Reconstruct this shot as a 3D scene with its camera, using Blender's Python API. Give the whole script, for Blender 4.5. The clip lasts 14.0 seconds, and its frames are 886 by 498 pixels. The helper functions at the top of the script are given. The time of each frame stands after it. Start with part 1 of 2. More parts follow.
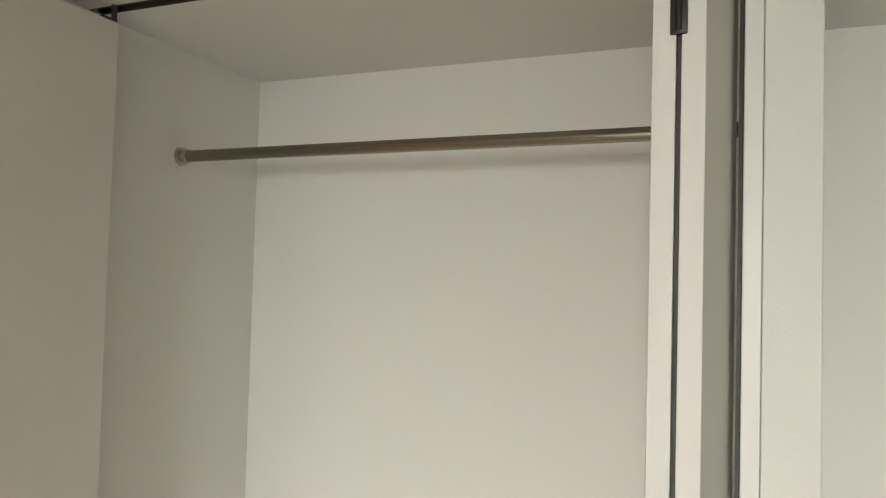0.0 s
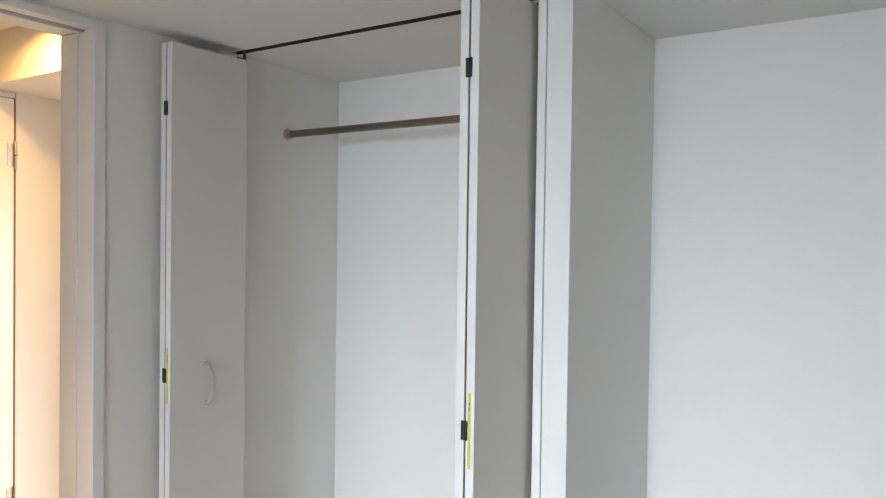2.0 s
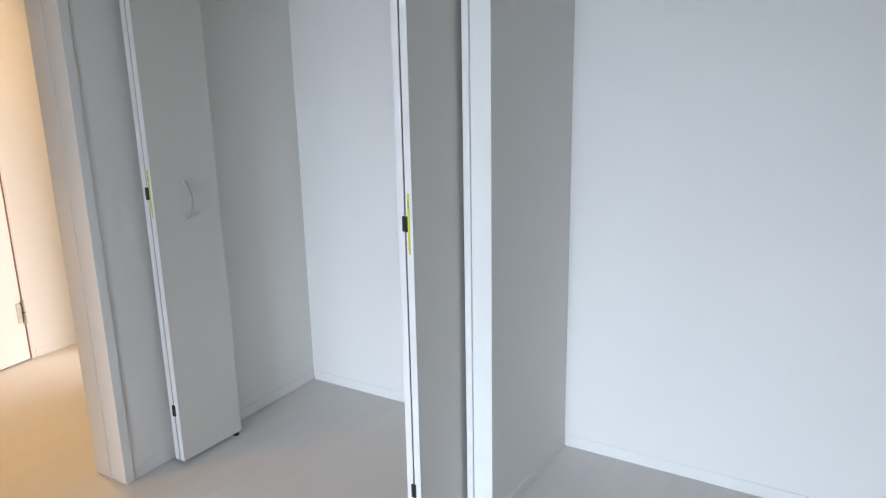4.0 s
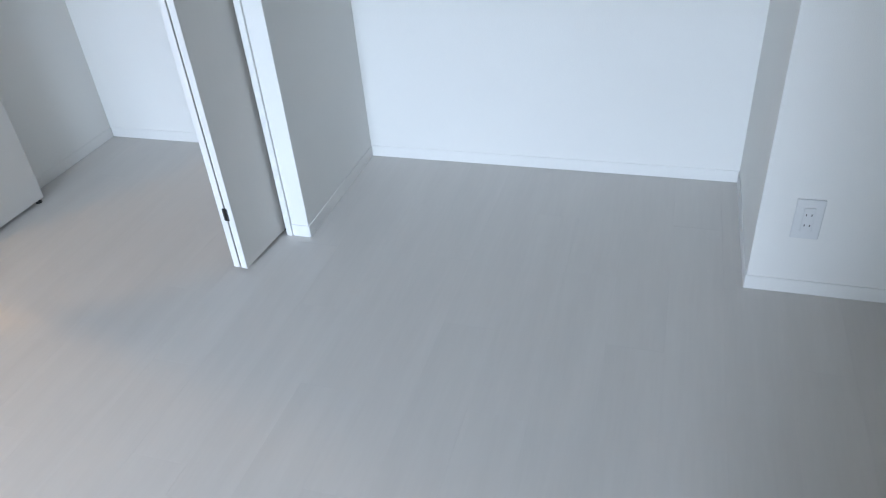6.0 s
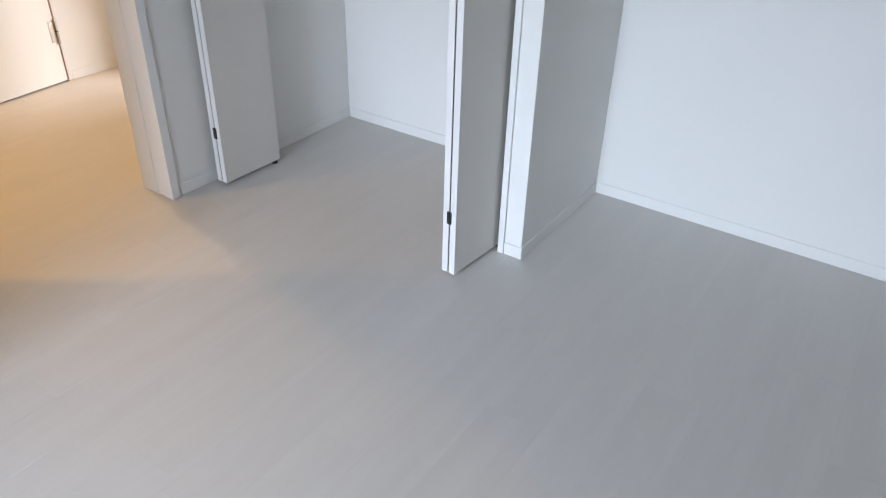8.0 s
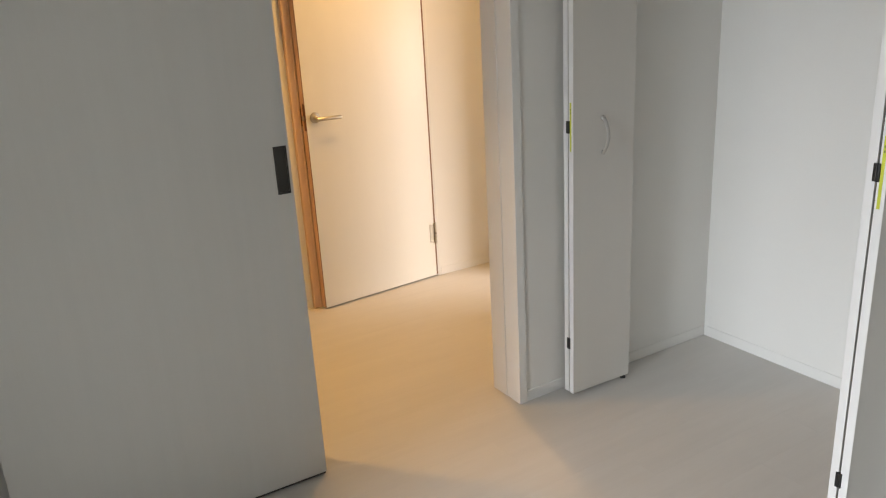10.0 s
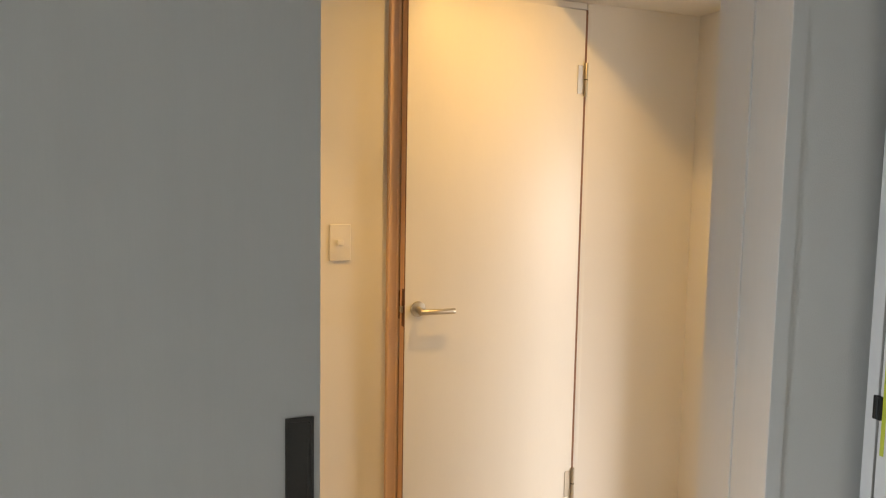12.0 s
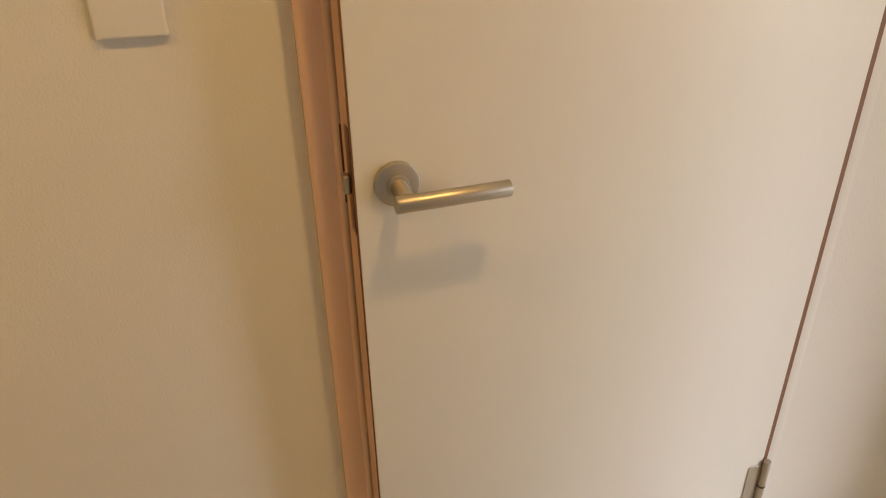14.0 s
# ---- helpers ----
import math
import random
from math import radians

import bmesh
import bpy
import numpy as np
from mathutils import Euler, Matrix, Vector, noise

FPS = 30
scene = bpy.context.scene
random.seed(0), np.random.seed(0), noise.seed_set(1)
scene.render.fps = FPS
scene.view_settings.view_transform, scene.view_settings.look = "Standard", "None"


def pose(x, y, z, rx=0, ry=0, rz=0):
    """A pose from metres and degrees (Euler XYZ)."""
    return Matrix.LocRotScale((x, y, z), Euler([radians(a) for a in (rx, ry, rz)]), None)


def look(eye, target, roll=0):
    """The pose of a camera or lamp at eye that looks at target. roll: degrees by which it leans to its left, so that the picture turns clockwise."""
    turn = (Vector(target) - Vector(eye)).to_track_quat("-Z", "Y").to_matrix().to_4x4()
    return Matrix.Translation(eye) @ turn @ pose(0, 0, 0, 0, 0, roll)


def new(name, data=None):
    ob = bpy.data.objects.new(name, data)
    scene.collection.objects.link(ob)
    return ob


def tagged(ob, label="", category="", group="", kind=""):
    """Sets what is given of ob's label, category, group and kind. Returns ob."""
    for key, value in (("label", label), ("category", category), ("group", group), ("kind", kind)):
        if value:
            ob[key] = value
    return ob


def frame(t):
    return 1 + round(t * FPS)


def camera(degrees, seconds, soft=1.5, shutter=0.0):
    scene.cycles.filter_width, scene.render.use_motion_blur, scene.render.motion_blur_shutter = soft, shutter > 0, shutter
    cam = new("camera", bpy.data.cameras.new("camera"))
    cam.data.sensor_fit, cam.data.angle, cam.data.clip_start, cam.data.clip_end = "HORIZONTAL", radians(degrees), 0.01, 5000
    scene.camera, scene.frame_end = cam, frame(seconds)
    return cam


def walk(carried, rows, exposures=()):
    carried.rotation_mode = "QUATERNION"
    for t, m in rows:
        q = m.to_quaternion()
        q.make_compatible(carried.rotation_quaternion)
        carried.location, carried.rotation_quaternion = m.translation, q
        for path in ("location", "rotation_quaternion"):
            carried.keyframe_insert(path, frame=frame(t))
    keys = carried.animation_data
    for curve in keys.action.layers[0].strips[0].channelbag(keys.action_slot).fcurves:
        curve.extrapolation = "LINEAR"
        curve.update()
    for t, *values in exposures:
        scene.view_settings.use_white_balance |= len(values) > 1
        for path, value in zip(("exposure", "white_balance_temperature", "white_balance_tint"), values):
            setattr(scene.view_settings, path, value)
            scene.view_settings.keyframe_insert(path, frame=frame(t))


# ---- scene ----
cam = camera(61.7, 14.0, soft=1.15)
PATH = [
    (0, (1.1639, -0.9478, 1.5372), (0.3884, 0.8941, 1.6143), 1.57),
    (0.2, (1.2651, -0.9605, 1.4924), (0.3416, 0.8023, 1.6919), 2.29),
    (0.5, (1.41, -1.1069, 1.4695), (0.4129, 0.6172, 1.6524), 1.59),
    (1, (1.6562, -1.3036, 1.4884), (0.5525, 0.3629, 1.5563), 0.22),
    (1.5, (1.8709, -1.4168, 1.4815), (0.713, 0.2139, 1.4659), 1.91),
    (2, (1.9387, -1.5855, 1.4316), (0.8326, 0.0805, 1.3962), 0.75),
    (2.2, (1.9512, -1.6142, 1.447), (0.866, 0.0623, 1.3391), 0.72),
    (4.3, (2.2106, -1.8313, 1.4376), (1.2268, -0.1998, 0.8287), -1.53),
    (4.5, (2.2259, -1.8498, 1.4174), (1.2708, -0.2363, 0.7214), -1.68),
    (5, (2.2386, -1.8666, 1.3897), (1.3875, -0.3084, 0.4691), -1.83),
    (5.5, (2.266, -1.8441, 1.3578), (1.5295, -0.3313, 0.2767), -3.55),
    (6, (2.3436, -1.8397, 1.3623), (1.803, -0.2885, 0.2214), -5.09),
    (6.5, (2.3367, -1.8372, 1.3608), (2.0183, -0.2268, 0.2183), -2.69),
    (7, (2.2934, -1.833, 1.371), (1.998, -0.2179, 0.229), 0.94),
    (7.5, (2.2229, -1.8228, 1.3603), (1.6113, -0.2868, 0.2348), 1.4),
    (8, (2.1546, -1.8548, 1.3457), (1.2253, -0.4493, 0.2681), 1.59),
    (8.5, (2.112, -1.8921, 1.3519), (0.8947, -0.6774, 0.3307), 0.3),
    (8.7, (2.1046, -1.9055, 1.3543), (0.7956, -0.7711, 0.3545), -0.46),
    (10.8, (1.7462, -1.7645, 1.4177), (-0.0066, -0.8413, 1.1431), -1.77),
    (11, (1.6531, -1.7013, 1.4157), (-0.1178, -0.7897, 1.2334), -1.49),
    (11.5, (1.3383, -1.5214, 1.4121), (-0.4966, -0.7294, 1.3351), 1.08),
    (12, (0.948, -1.3822, 1.3873), (-0.9075, -0.6589, 1.2035), 0.99),
    (12.5, (0.6089, -1.1836, 1.3657), (-1.2313, -0.4681, 1.0467), -0.03),
    (13, (0.191, -0.9499, 1.3253), (-1.6666, -0.3696, 0.8643), -0.22),
    (13.5, (-0.2363, -0.835, 1.3011), (-1.9948, -0.291, 0.5187), -1.15),
    (14, (-0.6109, -0.7055, 1.2978), (-2.2999, -0.2881, 0.3114), -1.05),
]
EXPOSURES = [(0.0, 0.04, 8700, 14), (1.0, 0.26, 7600, 14), (2.2, 0.14, 6800, 18), (4.3, 0.02, 6250, 16), (5.0, 0.04, 6000, 15), (6.5, 0.0, 5950, 14), (8.5, -0.14, 6550, 18), (10.8, -0.25, 7500, 15), (12.0, -0.32, 7050, 14), (13.0, -0.66, 6750, 14), (14.0, -0.7, 6350, 13)]
walk(cam, [(t, look(eye, target, roll)) for t, eye, target, roll in PATH], EXPOSURES)

# ---------------- light ----------------
world = bpy.data.worlds.new("sky_world")
scene.world = world
world.use_nodes = True
wn = world.node_tree
sky = wn.nodes.new("ShaderNodeTexSky")
sky.sky_type = "NISHITA"
sky.sun_disc = False
sky.sun_elevation = radians(40)
sky.sun_rotation = radians(20)
wn.links.new(sky.outputs[0], wn.nodes["Background"].inputs[0])
wn.nodes["Background"].inputs[1].default_value = 0.08


def area_lamp(name, m, sx, sy, power, colour, shape="RECTANGLE", spread=180):
    lamp = bpy.data.lights.new(name, "AREA")
    lamp.shape, lamp.size, lamp.size_y = shape, sx, sy
    lamp.energy, lamp.color, lamp.spread = power, colour, radians(spread)
    ob = new(name, lamp)
    ob.matrix_world = m
    return ob


# daylight of the sky in the opening of the window behind the camera
area_lamp("window_daylight", look((1.45, -5.75, 1.38), (0.85, 0.0, -1.75)), 1.05, 1.10, 90, (0.72, 0.86, 1.0), spread=78)
# daylight in the window of the room beyond the open doorway at the hall's end
area_lamp("end_room_daylight", look((0.95, 3.04, 1.20), (-1.30, 0.0, -1.25)), 1.8, 1.4, 82, (0.98, 0.97, 0.96), spread=94)
# warm recessed downlights of the hall
for lamp_x, lamp_y, watts, spread in ((-0.79, -0.29, 11, 160), (-0.79, -1.69, 12, 140)):
    area_lamp("hall_downlight_lamp", look((lamp_x, lamp_y, 2.232), (lamp_x, lamp_y - 0.0001, 0)), 0.08, 0.08, watts, (1.0, 0.585, 0.175), "DISK", spread)


# ---------------- materials ----------------
def base_material(name, colour, rough, metal=0.0):
    m = bpy.data.materials.new(name)
    m.use_nodes = True
    b = m.node_tree.nodes["Principled BSDF"]
    b.inputs["Base Color"].default_value = (*colour, 1)
    b.inputs["Roughness"].default_value = rough
    b.inputs["Metallic"].default_value = metal
    return m


def textured(name, colour, rough, scale=(1, 1, 1), fine=250.0, coarse=2.5, vary=0.04, bump=0.15, depth=0.001, metal=0.0, rough_vary=0.08, per_piece=0.0):
    """A surface with large soft stains, fine grain and relief; scale stretches the grain."""
    m = base_material(name, colour, rough, metal)
    n, ln = m.node_tree.nodes, m.node_tree.links
    b = n["Principled BSDF"]
    co = n.new("ShaderNodeTexCoord")
    mp = n.new("ShaderNodeMapping")
    mp.inputs["Scale"].default_value = scale
    ln.new(co.outputs["Object"], mp.inputs["Vector"])
    vec = mp.outputs["Vector"]
    if per_piece:
        info = n.new("ShaderNodeObjectInfo")
        shift = n.new("ShaderNodeVectorMath")
        shift.operation = "MULTIPLY_ADD"
        shift.inputs[1].default_value = (37.0, 53.0, 19.0)
        ln.new(info.outputs["Random"], shift.inputs[0])
        ln.new(vec, shift.inputs[2])
        vec = shift.outputs[0]
    big, small = n.new("ShaderNodeTexNoise"), n.new("ShaderNodeTexNoise")
    for t, s, d in ((big, coarse, 4.0), (small, fine, 3.0)):
        t.inputs["Scale"].default_value, t.inputs["Detail"].default_value = s, d
        ln.new(vec, t.inputs["Vector"])
    mix = n.new("ShaderNodeMath")
    mix.operation = "MULTIPLY_ADD"
    mix.inputs[1].default_value = 0.5
    ln.new(small.outputs["Fac"], mix.inputs[0])
    ln.new(big.outputs["Fac"], mix.inputs[2])
    fac = mix.outputs[0]
    if per_piece:
        add = n.new("ShaderNodeMath")
        add.operation = "MULTIPLY_ADD"
        add.inputs[1].default_value = per_piece
        ln.new(info.outputs["Random"], add.inputs[0])
        ln.new(fac, add.inputs[2])
        fac = add.outputs[0]
    ramp = n.new("ShaderNodeMapRange")
    ramp.inputs["From Min"].default_value, ramp.inputs["From Max"].default_value = 0.45, 1.05 + per_piece
    ramp.inputs["To Min"].default_value, ramp.inputs["To Max"].default_value = 1 - vary, 1 + vary
    ln.new(fac, ramp.inputs["Value"])
    col = n.new("ShaderNodeVectorMath")
    col.operation = "SCALE"
    col.inputs[0].default_value = colour
    ln.new(ramp.outputs[0], col.inputs["Scale"])
    ln.new(col.outputs[0], b.inputs["Base Color"])
    rr = n.new("ShaderNodeMapRange")
    rr.inputs["To Min"].default_value, rr.inputs["To Max"].default_value = rough - rough_vary, rough + rough_vary
    ln.new(big.outputs["Fac"], rr.inputs["Value"])
    ln.new(rr.outputs[0], b.inputs["Roughness"])
    if bump:
        bp = n.new("ShaderNodeBump")
        bp.inputs["Strength"].default_value, bp.inputs["Distance"].default_value = bump, depth
        ln.new(small.outputs["Fac"], bp.inputs["Height"])
        ln.new(bp.outputs[0], b.inputs["Normal"])
    return m


WALL = textured("wallpaper", (0.76, 0.75, 0.715), 0.85, (1, 1, 1), 330, 1.8, 0.025, 0.35, 0.0015)
CEIL = textured("ceiling_paper", (0.67, 0.66, 0.63), 0.9, (1, 1, 1), 300, 1.5, 0.03, 0.3, 0.0015)
TRIM = textured("white_trim", (0.76, 0.75, 0.72), 0.42, (1, 1, 0.1), 120, 4, 0.02, 0.05, 0.0005)
VINYL = textured("bleached_wood_vinyl", (0.60, 0.575, 0.54), 0.5, (7, 0.55, 7), 13, 2.2, 0.042, 0.05, 0.0004, per_piece=0.05)
JOINT = textured("floor_joint", (0.57, 0.545, 0.51), 0.7, (1, 1, 1), 80, 3, 0.05, 0.0)
LEAF = textured("folding_leaf_laminate", (0.63, 0.605, 0.56), 0.5, (5, 5, 0.5), 30, 1.5, 0.015, 0.06, 0.0004)
EDGE = textured("leaf_edge", (0.74, 0.73, 0.71), 0.45, (1, 1, 0.2), 60, 3, 0.02, 0.04, 0.0004)
SLIDE = textured("sliding_leaf_laminate", (0.60, 0.59, 0.56), 0.65, (3, 30, 1.2), 12, 1.0, 0.02, 0.10, 0.0005)
HALLDOOR = textured("hall_door_laminate", (0.76, 0.745, 0.69), 0.42, (6, 6, 0.6), 30, 1.5, 0.015, 0.06, 0.0004)
REVEAL = textured("glossy_beech_lining", (0.75, 0.53, 0.40), 0.13, (20, 20, 0.5), 12, 2.0, 0.04, 0.04, 0.0003, rough_vary=0.04)
DARKWOOD = textured("dark_stained_wood", (0.045, 0.026, 0.014), 0.4, (18, 18, 0.6), 10, 2.0, 0.2, 0.1, 0.0005)
NICKEL = textured("satin_nickel", (0.50, 0.46, 0.39), 0.42, (1, 1, 1), 400, 8, 0.04, 0.03, 0.0002, metal=1.0)
CHROME = textured("rod_steel", (0.27, 0.24, 0.20), 0.24, (0.3, 8, 8), 120, 6, 0.05, 0.02, 0.0002, metal=1.0)
BLACK = textured("black_hinge_plastic", (0.014, 0.013, 0.012), 0.45, (1, 1, 1), 200, 10, 0.1, 0.1, 0.0003)
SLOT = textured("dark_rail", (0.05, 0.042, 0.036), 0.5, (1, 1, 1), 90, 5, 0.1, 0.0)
BRONZE = textured("dark_pull_metal", (0.07, 0.065, 0.058), 0.38, (1, 1, 1), 300, 8, 0.08, 0.03, 0.0002, metal=0.7)
STRIKE = textured("strike_metal", (0.15, 0.065, 0.04), 0.35, (1, 1, 1), 200, 8, 0.1, 0.02, 0.0002, metal=0.6)
TAPE = textured("yellow_green_tape", (0.55, 0.58, 0.06), 0.5, (1, 1, 1), 150, 30, 0.06, 0.05, 0.0003)
TAPEPRINT = textured("tape_print", (0.22, 0.24, 0.06), 0.5, (1, 1, 1), 150, 30, 0.06, 0.0)
PLATE = textured("white_switch_plastic", (0.78, 0.77, 0.73), 0.35, (1, 1, 1), 150, 12, 0.015, 0.02, 0.0002)
BROWN = textured("brown_seal", (0.20, 0.095, 0.05), 0.6, (1, 1, 1), 120, 5, 0.1, 0.0)
VENEER = textured("edge_veneer", (0.70, 0.46, 0.33), 0.15, (20, 20, 0.5), 12, 2.0, 0.1, 0.04, 0.0003)
SOCKET = textured("grey_white_socket_plastic", (0.66, 0.665, 0.655), 0.4, (1, 1, 1), 150, 12, 0.015, 0.02, 0.0002)
HOLE = base_material("socket_hole", (0.02, 0.02, 0.02), 0.6)
HANDLE = textured("pale_grey_pull", (0.52, 0.50, 0.47), 0.22, (1, 1, 1), 200, 20, 0.03, 0.02, 0.0002, metal=0.0)
GLOW = bpy.data.materials.new("downlight_lens")
GLOW.use_nodes = True
GLOW.node_tree.nodes["Principled BSDF"].inputs["Emission Color"].default_value = (1, 0.70, 0.38, 1)
GLOW.node_tree.nodes["Principled BSDF"].inputs["Emission Strength"].default_value = 12


# ---------------- mesh helpers ----------------
def box_bm(boxes, bevel=0.0, segments=2):
    """One bmesh of several boxes (x0, x1, y0, y1, z0, z1), edges rounded by bevel."""
    bm = bmesh.new()
    for x0, x1, y0, y1, z0, z1 in boxes:
        m = Matrix.Translation(((x0 + x1) / 2, (y0 + y1) / 2, (z0 + z1) / 2)) @ Matrix.Diagonal((x1 - x0, y1 - y0, z1 - z0, 1))
        bmesh.ops.create_cube(bm, size=1, matrix=m)
    if bevel:
        bmesh.ops.bevel(bm, geom=bm.edges[:], offset=bevel, segments=segments, profile=0.6, affect="EDGES", clamp_overlap=True)
    return bm


def rod_bm(a, b, r, segments=24, r2=None, bevel=0.0):
    """A round bar from a to b."""
    bm = bmesh.new()
    a, b = Vector(a), Vector(b)
    d = b - a
    m = Matrix.Translation((a + b) / 2) @ d.to_track_quat("Z", "Y").to_matrix().to_4x4()
    bmesh.ops.create_cone(bm, cap_ends=True, segments=segments, radius1=r, radius2=r if r2 is None else r2, depth=d.length, matrix=m)
    if bevel:
        rims = [e for e in bm.edges if any(len(f.verts) > 4 for f in e.link_faces)]
        bmesh.ops.bevel(bm, geom=rims, offset=bevel, segments=2, profile=0.5, affect="EDGES")
    return bm


def join_bm(*parts):
    out = bmesh.new()
    for p in parts:
        me = bpy.data.meshes.new("tmp")
        p.to_mesh(me)
        out.from_mesh(me)
        p.free()
        bpy.data.meshes.remove(me)
    return out


def mesh_of(name, bm, material):
    me = bpy.data.meshes.new(name)
    bm.to_mesh(me)
    bm.free()
    me.materials.append(material)
    for p in me.polygons:
        p.use_smooth = True
    me.set_sharp_from_angle(angle=radians(38))
    return me


def part(name, bm, material, parent, label="", m=None):
    ob = new(name, mesh_of(name, bm, material))
    ob.parent = parent
    if m is not None:
        ob.matrix_local = m
    return tagged(ob, label)


def structure(name, bm, material, label, category):
    return tagged(new(name, mesh_of(name, bm, material)), label, category, kind="structure")


def thing(name, m, label, category, group=""):
    ob = new(name)
    ob.empty_display_size = 0.1
    ob.matrix_world = m
    return tagged(ob, label, category, group)


# ---------------- the large structure ----------------
ZC = 2.02        # ceiling of the bedroom
ZH = 2.24        # raised ceiling of the hall
XE = 2.985       # east wall
YN = 0.59        # back of closet and alcove
YS = -5.8        # window wall
XH = -1.415      # far wall of the hall

structure("wall_west_closet_side", box_bm([(-0.16, 0, -0.39, YN, 0, ZC)]), WALL, "white papered wall beside the closet", "wall")
structure("wall_west_lintel", box_bm([(-0.16, 0, -2.06, -0.39, 2.014, ZC), (-0.16, -0.004, -2.06, -0.39, ZC, 2.55)]), WALL, "white papered lintel above the sliding door", "wall")
structure("wall_west_setback", box_bm([(-0.16, -0.062, -2.06, -1.215, 0, 1.985)]), WALL, "white papered wall behind the sliding door", "wall")
structure("wall_west_south", box_bm([(-0.16, 0, YS, -2.06, 0, ZC)]), WALL, "white papered wall beyond the sliding door", "wall")
structure("wall_north", box_bm([(-0.161, 3.1, YN, YN + 0.11, 0, ZC)]), WALL, "white papered back wall of closet and alcove", "wall")
structure("wall_closet_partition", box_bm([(1.172, 1.236, 0.0, YN, 0, ZC)], 0.0015, 1), WALL, "white papered partition between closet and alcove", "wall")
structure("wall_column", box_bm([(2.605, 3.1, -0.015, YN, 0, ZC)], 0.002, 1), WALL, "white papered pillar beside the alcove with a socket", "wall")
structure("wall_east", box_bm([(XE, 3.1, YS, -0.015, 0, ZC)]), WALL, "plain white papered side wall", "wall")
structure("wall_south", box_bm([(-0.16, 0.92, YS - 0.12, YS, 0, ZC), (2.07, 3.1, YS - 0.12, YS, 0, ZC), (0.92, 2.07, YS - 0.12, YS, 1.98, ZC), (0.92, 2.07, YS - 0.12, YS, 0, 0.6)]), WALL, "white wall around the wide window opening", "wall")
structure("ceiling", box_bm([(-0.003, 3.1, YS, 0.052, ZC, ZC + 0.12), (-0.003, 3.1, 0.084, YN, ZC, ZC + 0.12), (-0.003, 0.004, 0.052, 0.084, ZC, ZC + 0.12), (1.170, 3.1, 0.052, 0.084, ZC, ZC + 0.12), (0.004, 1.170, 0.052, 0.084, ZC + 0.016, ZC + 0.12)]), CEIL, "white papered bedroom ceiling", "ceiling")
# added out of view to cut window daylight on the pillar and east wall
structure("wall_east_light_block", box_bm([(2.30, XE, YS, -2.22, 0, ZC)]), WALL, "unseen added wall that shades the pillar and side wall", "wall")
# likewise unseen: blocks daylight from the sliding leaf and the floor before it
structure("wall_west_light_block", box_bm([(0.002, 0.57, YS, -2.40, 0, ZC)]), WALL, "unseen added wall that shades the sliding door and nearby floor", "wall")
# last box: unseen beam, fitted to cast the diagonal shade beside the switch
structure("ceiling_hall", box_bm([(-2.4, -0.162, YS, -0.066, ZH, ZH + 0.12), (-2.4, -0.162, -0.066, 0.70, 2.03, ZH + 0.12), (XH, -0.162, -1.475, -1.30, 2.03, ZH)]), WALL, "white hall ceiling with a dropped bulkhead and an added unseen beam", "ceiling")
for piece in ((-1.262, -0.6635, 0, ZH), (0.104, 0.58, 0, 2.03), (-0.6635, -0.066, 2.034, ZH), (YS, -2.16, 0, ZH), (-2.16, -1.262, 2.02, ZH)):
    structure("wall_hall_west", box_bm([(XH - 0.12, XH, *piece)]), WALL, "white papered hall wall around the doors", "wall")
structure("wall_hall_north", box_bm([(XH - 0.12, -1.122, 0.58, 0.70, 0, 2.03), (-1.122, -0.162, 0.58, 0.70, 2.0, 2.03), (-0.50, -0.162, 0.58, 0.70, 0, 2.0)]), WALL, "white papered end wall of the hall", "wall")
structure("wall_hall_south", box_bm([(XH - 0.12, -0.162, YS - 0.12, YS, 0, ZH)]), WALL, "plain far wall of the hall", "wall")
structure("wall_side_room", box_bm([(-2.4, -2.3, -2.4, 0.7, 0, ZH), (-2.3, XH - 0.12, 0.58, 0.7, 0, ZH), (-2.3, XH - 0.12, -2.4, -2.28, 0, ZH)]), WALL, "plain walls of the room behind the hall door", "wall")

# the daylit room beyond the doorway at the hall's end
structure("wall_end_room", box_bm([(-1.60, -1.50, 0.70, 3.10, 0, ZH), (2.10, 2.20, 0.70, 3.10, 0, ZH), (-1.60, 0.0, 3.10, 3.20, 0, ZH), (1.90, 2.20, 3.10, 3.20, 0, ZH), (0.0, 1.90, 3.10, 3.20, 1.95, ZH), (0.0, 1.90, 3.10, 3.20, 0, 0.40), (-0.161, 2.10, 0.702, 0.73, ZC, ZH)]), WALL, "bright white papered walls of the end room", "wall")
structure("ceiling_end_room", box_bm([(-1.60, 2.20, 0.702, 3.20, ZH, ZH + 0.12)]), CEIL, "white ceiling of the end room", "ceiling")

# baseboards, 45 mm high
BB, BT = 0.045, 0.0032
board_runs = [(0.0, BT, -0.39, 0.585, "closet side"), (BT, 1.172, YN - BT, YN, "closet back"), (1.236, 2.605, YN - BT, YN, "alcove back"),
              (1.236, 1.236 + BT, -BT, YN - BT, "partition"), (1.1725, 1.236, -BT, -0.0002, "partition end"), (2.605 - BT, 2.605, -0.015 - BT, YN - BT, "pillar side"),
              (2.605, XE, -0.015 - BT, -0.015, "pillar front"), (XE - BT, XE, -2.22, -0.015 - BT, "side wall"),
              (XH, XH + BT, 0.104, 0.58, "hall wall"), (XH, XH + BT, -1.26, -0.665, "hall switch wall"), (XH + BT, -1.123, 0.58 - BT, 0.58, "hall end")]
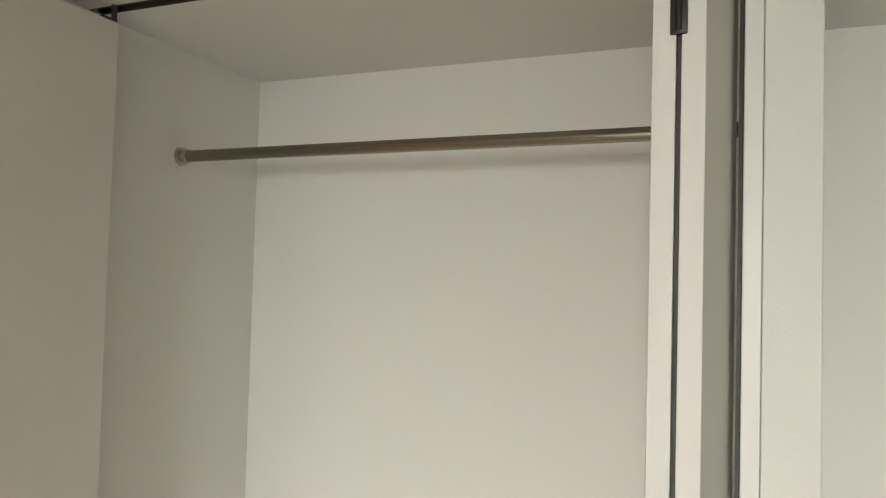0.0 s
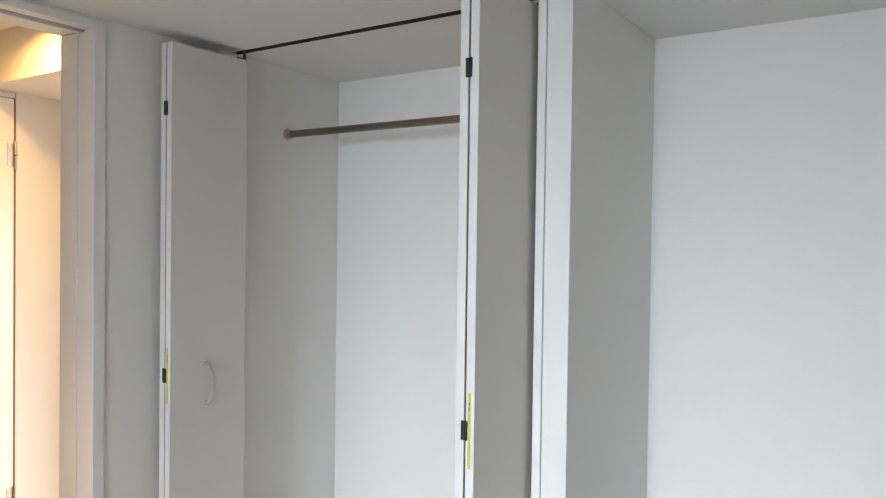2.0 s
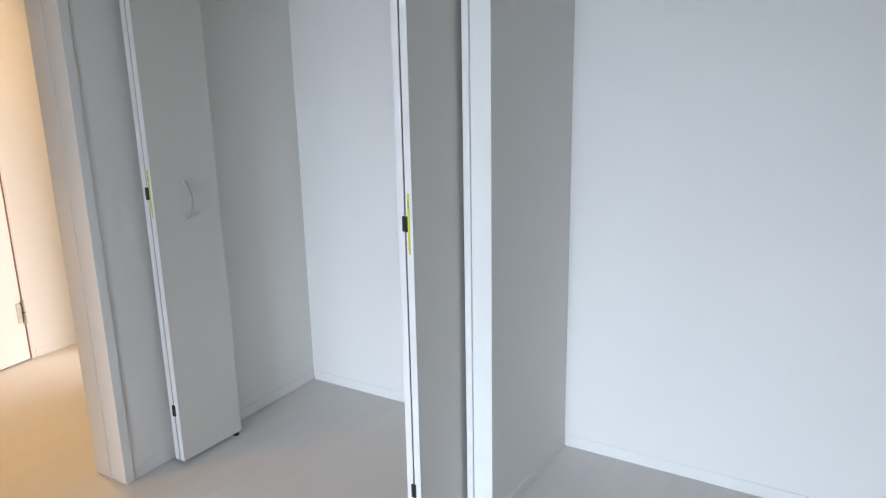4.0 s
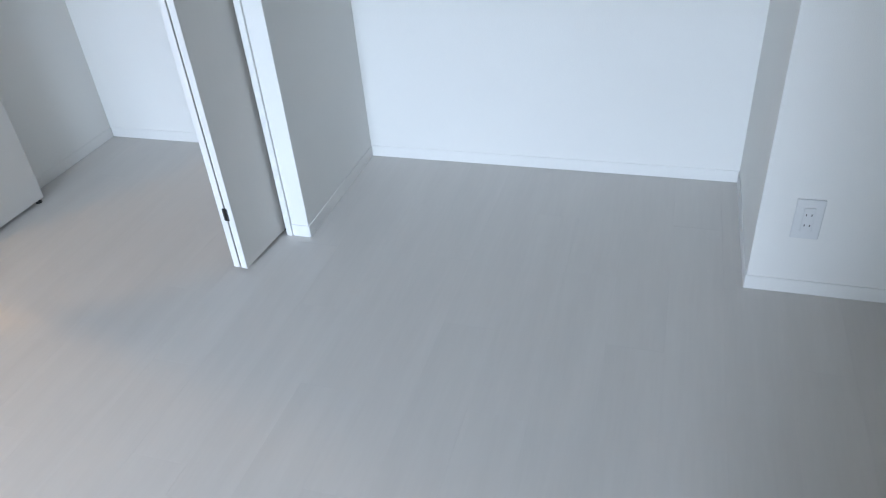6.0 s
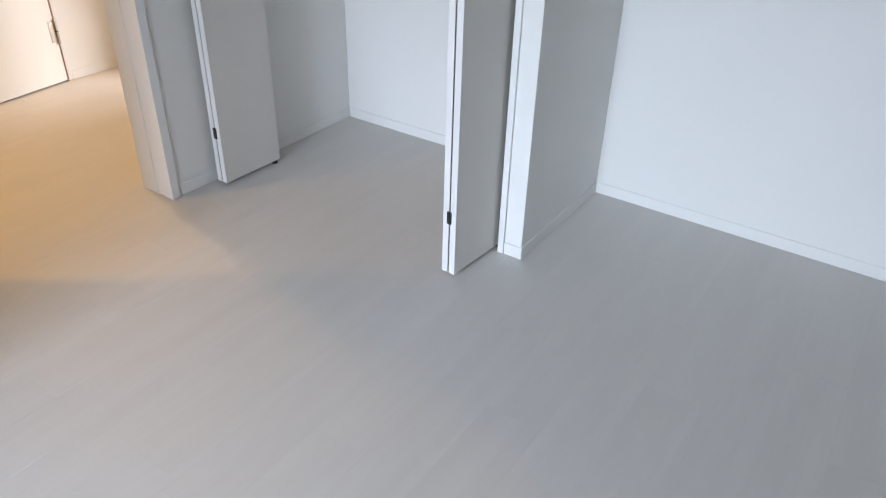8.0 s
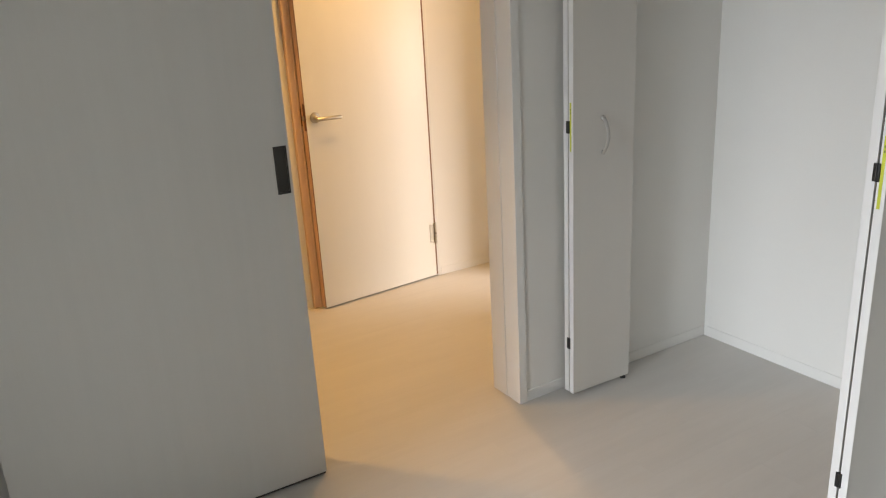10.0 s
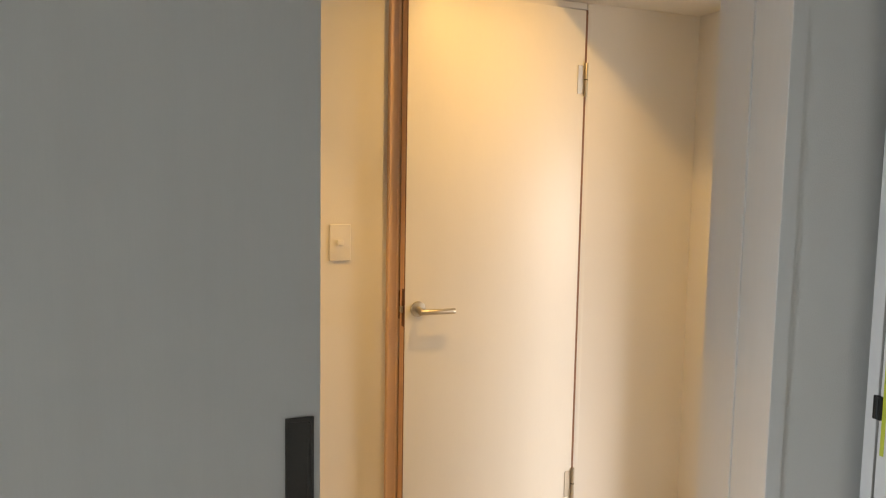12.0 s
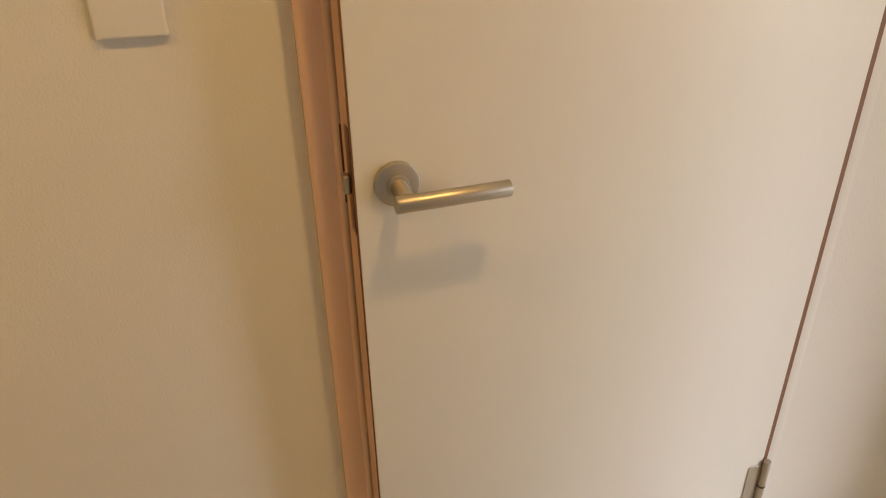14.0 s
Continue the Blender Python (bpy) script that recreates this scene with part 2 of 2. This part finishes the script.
for x0, x1, y0, y1, where in board_runs:
    structure("baseboard", box_bm([(x0, x1, y0, y1, 0, BB)], 0.001, 1), TRIM, "low white baseboard along the " + where, "baseboard")

# ---------------- sliding doorway ----------------
frame_right = structure("trim_sliding_doorway", box_bm([(-0.163, -0.078, -0.416, -0.39, 0, 1.988), (-0.040, 0.007, -0.416, -0.382, 0, 2.012)], 0.0015, 1), TRIM, "white door lining with a groove for the leaf", "door frame")
part("groove_back", box_bm([(-0.078, -0.040, -0.412, -0.3905, 0, 1.988)]), TRIM, frame_right)
part("head_lining", box_bm([(-0.163, -0.078, -2.05, -0.39, 1.990, 2.013), (-0.040, 0.005, -2.05, -0.417, 1.990, 2.013)], 0.0015, 1), TRIM, frame_right)
part("head_rail", box_bm([(-0.0775, -0.0405, -2.05, -0.417, 2.000, 2.012)]), SLOT, frame_right, "dark sliding rail in the head")
part("rear_lining", box_bm([(-0.166, -0.062, -1.214, -1.190, 0, 1.988)], 0.0015, 1), TRIM, frame_right)

sliding = thing("sliding_door", pose(-0.012, -1.18, 0.0), "tall pale grey sliding door leaf, mostly open", "sliding door")
part("leaf", box_bm([(-0.034, 0, -0.85, 0, 0.012, 1.992)], 0.0015, 2), SLIDE, sliding)
pull = part("recessed_pull", box_bm([(0.0002, 0.003, -0.047, -0.043, 0.936, 1.072), (0.0002, 0.003, -0.013, -0.009, 0.936, 1.072), (0.0002, 0.003, -0.043, -0.013, 0.936, 0.942), (0.0002, 0.003, -0.043, -0.013, 1.066, 1.072)], 0.0006, 1), BRONZE, sliding, "dark metal finger pull")
part("cup", box_bm([(0.0001, 0.0008, -0.043, -0.013, 0.942, 1.066)]), BRONZE, pull)
part("cup_ridge", box_bm([(0.0009, 0.002, -0.018, -0.014, 0.944, 1.064)], 0.0005, 1), BRONZE, pull)
part("bottom_seal", box_bm([(-0.030, -0.004, -0.845, -0.004, 0.004, 0.012)]), SLOT, sliding, "dark strip under the leaf")


# ---------------- closet ----------------
closet_frame = structure("trim_closet_frame", box_bm([(1.150, 1.1715, -0.006, 0.085, 0, ZC)], 0.0012, 1), TRIM, "white lining of the closet opening", "door frame")
part("track", box_bm([(0.004, 1.170, 0.052, 0.084, ZC + 0.010, ZC + 0.016), (0.004, 1.170, 0.052, 0.054, ZC, ZC + 0.010), (0.004, 1.170, 0.082, 0.084, ZC, ZC + 0.010)]), SLOT, closet_frame, "dark folding door track let into the ceiling")
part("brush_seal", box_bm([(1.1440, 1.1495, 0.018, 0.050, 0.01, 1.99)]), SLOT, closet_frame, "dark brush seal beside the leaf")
part("left_lining", box_bm([(0.001, 0.014, 0.0, 0.085, 0, ZC)], 0.0012, 1), TRIM, closet_frame)


def pull_bm():
    """A slim bowed pull, 0.13 high, standing 30 mm off the leaf in +x."""
    bm = bmesh.new()
    rings = []
    steps = 18
    for i in range(steps + 1):
        s = i / steps
        z = (s - 0.5) * 0.130
        out = 0.030 * math.sin(math.pi * s) ** 0.85
        wide = 0.0085 - 0.002 * math.sin(math.pi * s)
        thick = 0.0030
        ring = [bm.verts.new((out + thick * math.cos(a), wide * math.sin(a), z)) for a in [k * math.tau / 10 for k in range(10)]]
        rings.append(ring)
    for a, b in zip(rings, rings[1:]):
        for k in range(10):
            bm.faces.new((a[k], a[(k + 1) % 10], b[(k + 1) % 10], b[k]))
    bm.faces.new(rings[0][::-1])
    bm.faces.new(rings[-1])
    return bm


def folding_door(m, mirror, label):
    """Two leaves folded together. Local x across the pair (0 at the face away from the wall side), local -y towards the fold."""
    s = -1 if mirror else 1
    door = thing("folding_door", m, label, "folding door", "closet folding doors")
    w, th, gap = 0.278, 0.0225, 0.005
    for x0, near in ((-th, True), (-2 * th - gap, False)):
        leaf = part("leaf", box_bm([(x0 + 0.0005, x0 + th - 0.0005, -w + 0.002, -0.001, 0.014, 1.986)], 0.001, 1), LEAF, door)
        part("edge_band", box_bm([(x0, x0 + th, -w, -w + 0.002, 0.013, 1.987)], 0.0008, 1), EDGE, leaf, "white front edge band")
        if near:
            part("tape", box_bm([(x0 + 0.006, x0 + 0.0135, -w - 0.0006, -w, 0.928, 1.092)]), TAPE, leaf, "yellow-green warning tape")
            for z in (1.055, 1.066):
                part("tape_mark", box_bm([(x0 + 0.008, x0 + 0.0115, -w - 0.0009, -w - 0.0005, z, z + 0.006)]), TAPEPRINT, leaf)
    for z in (1.795, 1.01, 0.213):
        hinge = part("hinge", box_bm([(-th - gap - 0.0055, -th + 0.0055, -w - 0.004, -w + 0.004, z - 0.021, z + 0.021)], 0.0015, 2), BLACK, door, "small black hinge")
        part("knuckle", rod_bm((-th - gap / 2, -w - 0.003, z - 0.019), (-th - gap / 2, -w - 0.003, z + 0.019), 0.0035, 10), BLACK, hinge)
    # the shade in the gap between the leaves, made as a dark strip
    part("gap_strip", box_bm([(-th - gap + 0.0005, -th - 0.0005, -w + 0.006, -0.02, 0.016, 1.984)]), SLOT, door, "dark strip standing for the shade between the leaves")
    hx = 0.0 if not mirror else -2 * th - gap
    handle = part("pull_handle", pull_bm(), HANDLE, door, "slim bowed grey pull", pose(hx + (0.001 if not mirror else -0.001), -0.148, 0.970, 0, 0, 0 if not mirror else 180))
    for z in (-0.060, 0.060):
        part("foot", rod_bm((-0.001, 0, z), (0.006, 0, z), 0.008, 16), HANDLE, handle)
    part("bottom_pivot", join_bm(rod_bm((-0.012, -0.022, 0.0), (-0.012, -0.022, 0.014), 0.007, 14), rod_bm((-0.012, -0.022, 0.0), (-0.012, -0.022, 0.005), 0.012, 14)), BLACK, door, "black bottom guide")
    part("top_pivot", join_bm(rod_bm((-0.012, -0.002, 1.986), (-0.012, -0.002, 2.026), 0.005, 12), box_bm([(-0.022, -0.002, -0.034, -0.004, 1.986, 1.991)])), SLOT, door, "dark top guide")
    return door


folding_door(pose(0.0880, 0.054, 0, 0, 0, -1.2), False, "open pale folding closet door beside the wall, folded flat")
folding_door(pose(1.1415, 0.054, 0, 0, 0, -4.4), True, "open pale folding closet door beside the partition, folded flat")

rod = thing("clothes_rod", pose(0, 0.32, 1.787), "steel clothes rod fixed between the closet walls", "clothes rod")
part("tube", rod_bm((0.012, 0, 0), (1.160, 0, 0), 0.0125, 28), CHROME, rod)
for x0, d in ((0.0, 1), (1.172, -1)):
    part("end_cup", join_bm(rod_bm((x0, 0, 0), (x0 + d * 0.005, 0, 0), 0.021, 28, bevel=0.001), rod_bm((x0 + d * 0.005, 0, 0), (x0 + d * 0.022, 0, 0), 0.0155, 28, bevel=0.001)), NICKEL, rod, "round metal end cup")

# ---------------- wall socket on the pillar ----------------
socket = thing("wall_socket", pose(2.726, -0.015, 0.246), "white double wall socket on the pillar", "socket")
part("plate", box_bm([(-0.035, 0.035, -0.006, 0, -0.060, 0.060)], 0.003, 3), SOCKET, socket)
part("insert", box_bm([(-0.014, 0.014, -0.0085, -0.005, -0.036, 0.036)], 0.0012, 2), SOCKET, socket)
for z in (0.016, -0.016):
    for x in (-0.0064, 0.0064):
        part("slot", box_bm([(x - 0.0012, x + 0.0012, -0.0092, -0.0080, z - 0.0030, z + 0.0030)]), HOLE, socket, "narrow dark slot")

# ---------------- hall ----------------
hall_frame = structure("trim_hall_door_frame", box_bm([(XH - 0.115, XH + 0.026, -0.664, -0.607, 0, 2.032)], 0.006, 5), REVEAL, "pale beech door lining of the hall door", "door frame")
part("hinge_lining", box_bm([(XH - 0.115, XH + 0.002, 0.0815, 0.1035, 0, 2.028)], 0.002, 2), WALL, hall_frame, "white lining at the hinge side")
part("head_lining", box_bm([(XH - 0.115, XH + 0.003, -0.611, 0.0775, 2.006, 2.029)], 0.002, 2), TRIM, hall_frame, "white head lining")
part("stop", box_bm([(XH - 0.095, XH - 0.050, -0.6085, -0.600, 0, 2.005)], 0.001, 1), REVEAL, hall_frame)
part("bead", rod_bm((XH + 0.0235, -0.6300, 0.0), (XH + 0.0235, -0.6300, 2.0), 0.0062, 20), REVEAL, hall_frame, "glossy rounded bead")
part("strike_plate", box_bm([(XH + 0.022, XH + 0.0302, -0.6285, -0.6245, 0.925, 1.020)], 0.0004, 1), STRIKE, hall_frame, "dark strike plate")

door = thing("hall_door", pose(-1.405, 0.070, 0.0, 0, 0, 5.6), "white flush hall door standing slightly ajar", "door")
part("leaf", box_bm([(-0.040, 0, -0.695, 0, 0.010, 2.001)], 0.0012, 2), HALLDOOR, door)
edge = part("latch_edge", box_bm([(-0.0395, -0.0055, -0.6968, -0.6945, 0.011, 2.0)], 0.0006, 1), VENEER, door, "reddish brown latch edge")
part("edge_line", box_bm([(-0.0053, -0.0012, -0.6966, -0.6945, 0.011, 2.0)]), BROWN, edge, "thin brown line on the edge")
plate = part("latch_plate", box_bm([(-0.022, -0.004, -0.6974, -0.6965, 0.905, 1.030)], 0.0005, 1), STRIKE, door, "dark latch face plate")
part("mortise_slot", box_bm([(XH + 0.0255, XH + 0.0310, -0.6228, -0.6125, 0.700, 0.905)]), SLOT, hall_frame, "long dark slot in the lining")
part("latch_bolt", box_bm([(-0.024, -0.010, -0.705, -0.697, 0.952, 0.974)], 0.003, 3), NICKEL, plate, "brass-toned latch bolt")
lever = part("lever_handle", join_bm(rod_bm((0.0, -0.650, 0.963), (0.009, -0.650, 0.963), 0.0255, 40, bevel=0.0015)), NICKEL, door, "satin nickel lever on a round rose")
part("neck", rod_bm((0.009, -0.650, 0.962), (0.044, -0.650, 0.959), 0.0098, 28), NICKEL, lever)
part("collar", rod_bm((0.0085, -0.650, 0.962), (0.0125, -0.650, 0.962), 0.0128, 32, bevel=0.001), NICKEL, lever)
part("grip", rod_bm((0.048, -0.664, 0.959), (0.048, -0.535, 0.957), 0.0094, 32, bevel=0.0008), NICKEL, lever)
for z in (1.757, 0.254):
    hinge = part("hinge", rod_bm((0.006, 0.004, z - 0.06), (0.006, 0.004, z + 0.06), 0.0065, 18, bevel=0.001), NICKEL, door, "metal butt hinge")
    part("plate", box_bm([(0.0003, 0.0022, -0.030, 0.0, z - 0.05, z + 0.05)], 0.0006, 1), NICKEL, hinge)
    part("ring", rod_bm((0.006, 0.004, z - 0.002), (0.006, 0.004, z + 0.002), 0.0071, 18), SLOT, hinge)
part("gap_strip", box_bm([(-0.036, -0.0015, 0.0006, 0.0098, 0.012, 2.003)]), BROWN, door, "dark seal in the hinge gap")

switch = thing("light_switch", pose(XH, -0.822, 1.181), "white light switch plate on the hall wall", "light switch")
part("plate", box_bm([(0, 0.007, -0.035, 0.035, -0.060, 0.060)], 0.0035, 3), PLATE, switch)
part("rocker", box_bm([(0.007, 0.0135, -0.0105, 0.0105, -0.0085, 0.0085)], 0.0018, 3), PLATE, switch)

def downlight(x, y):
    down = thing("downlight", pose(x, y, ZH), "small round recessed warm downlight in the hall ceiling", "ceiling light", "hall downlights")
    ring = bmesh.new()
    for r, z in ((0.052, -0.003), (0.066, -0.003), (0.066, 0.0), (0.052, 0.0)):
        for k in range(40):
            ring.verts.new((r * math.cos(k * math.tau / 40), r * math.sin(k * math.tau / 40), z))
    ring.verts.ensure_lookup_table()
    for j in range(4):
        for k in range(40):
            ring.faces.new([ring.verts[i] for i in (j * 40 + k, j * 40 + (k + 1) % 40, ((j + 1) % 4) * 40 + (k + 1) % 40, ((j + 1) % 4) * 40 + k)])
    part("trim_ring", ring, PLATE, down)
    part("lens", rod_bm((0, 0, -0.001), (0, 0, -0.0005), 0.051, 40), GLOW, down, "glowing warm lens")


for lamp_x, lamp_y in ((-0.79, -0.29), (-0.79, -1.69)):
    downlight(lamp_x, lamp_y)

entry = structure("door_hall_dark", box_bm([(XH - 0.10, XH + 0.014, -1.335, -1.263, 0, 2.018), (XH - 0.10, XH + 0.014, -2.158, -2.09, 0, 2.018), (XH - 0.10, XH + 0.014, -2.09, -1.335, 1.95, 2.018)], 0.002, 1), DARKWOOD, "dark stained wooden door frame in the hall", "door frame")
dark_leaf = part("leaf", box_bm([(XH - 0.06, XH - 0.022, -2.088, -1.337, 0.008, 1.948)], 0.002, 1), DARKWOOD, entry, "dark stained door leaf")
part("knob", join_bm(rod_bm((XH - 0.022, -1.40, 0.93), (XH + 0.028, -1.40, 0.93), 0.010, 18), rod_bm((XH + 0.012, -1.40, 0.93), (XH + 0.040, -1.40, 0.93), 0.025, 24, bevel=0.006)), NICKEL, dark_leaf, "brass-toned knob")

end_door = structure("door_hall_end", box_bm([(-1.122, -1.090, 0.562, 0.704, 0, 1.998), (-0.534, -0.502, 0.562, 0.704, 0, 1.998), (-1.090, -0.534, 0.562, 0.704, 1.967, 1.998)], 0.009, 4), TRIM, "white rounded casing of the open end doorway", "door frame")
for x0, x1 in ((-1.0905, -1.078), (-0.546, -0.5335)):
    part("stop", box_bm([(x0, x1, 0.640, 0.695, 0, 1.966)], 0.002, 2), TRIM, end_door)
end_strike = part("strike_plate", box_bm([(-1.0905, -1.0885, 0.574, 0.606, 0.945, 1.035), (-1.0945, -1.0885, 0.5605, 0.574, 0.965, 1.015)], 0.0008, 1), NICKEL, end_door, "small metal strike plate with a lip")
part("bolt_hole", box_bm([(-1.0887, -1.0882, 0.582, 0.600, 0.975, 1.008)]), HOLE, end_strike, "dark bolt hole")

# ---------------- window behind the camera ----------------
win = structure("window_1", box_bm([(0.92, 0.97, YS - 0.11, YS - 0.05, 0.6, 1.98), (2.02, 2.07, YS - 0.11, YS - 0.05, 0.6, 1.98), (1.47, 1.52, YS - 0.11, YS - 0.05, 0.65, 1.93), (0.97, 2.02, YS - 0.11, YS - 0.05, 0.60, 0.65), (0.97, 2.02, YS - 0.11, YS - 0.05, 1.93, 1.98)], 0.003, 1), TRIM, "white framed sash window", "window")

structure("window_2", box_bm([(0.0, 0.05, 3.11, 3.17, 0.40, 1.95), (1.85, 1.90, 3.11, 3.17, 0.40, 1.95), (0.925, 0.975, 3.11, 3.17, 0.45, 1.90), (0.05, 1.85, 3.11, 3.17, 0.40, 0.45), (0.05, 1.85, 3.11, 3.17, 1.90, 1.95)], 0.003, 1), TRIM, "white framed window of the end room", "window")

# ---------------- floor of joined planks ----------------
floor = structure("floor", box_bm([(-2.4, 3.1, YS - 0.1, 0.70, -0.10, -0.0022), (-1.60, 2.20, 0.70, 3.20, -0.10, -0.0022)]), JOINT, "floor of bleached wood-look vinyl planks", "floor")
PW, PL, JO = 0.150, 0.910, 0.0001
plank_meshes = {}


def plank_mesh(w, length):
    key = (round(w, 4), round(length, 4))
    if key not in plank_meshes:
        plank_meshes[key] = mesh_of("plank", box_bm([(0, w, 0, length, -0.0022, 0.0)], 0.00015, 1), VINYL)
    return plank_meshes[key]


def lay(x0, x1, y0, y1, offset):
    col, x = 0, x0
    while x < x1 - 0.004:
        w = min(PW, x1 - x)
        y = y0 - ((col * 0.303 + offset) % PL)
        while y < y1 - 0.004:
            a, b = max(y, y0), min(y + PL, y1)
            if b - a > 0.004:
                p = new("plank", plank_mesh(w - JO, b - a - JO))
                p.parent = floor
                p.location = (x, a, 0)
            y += PL
        x += PW
        col += 1


lay(0.0, XE, YS, YN, 0.0)
lay(XH - 0.12, 0.0, -2.2, 0.58, 0.2)
lay(-1.09, -0.534, 0.58, 0.70, 0.2)
lay(-1.50, 2.10, 0.702, 3.10, 0.4)
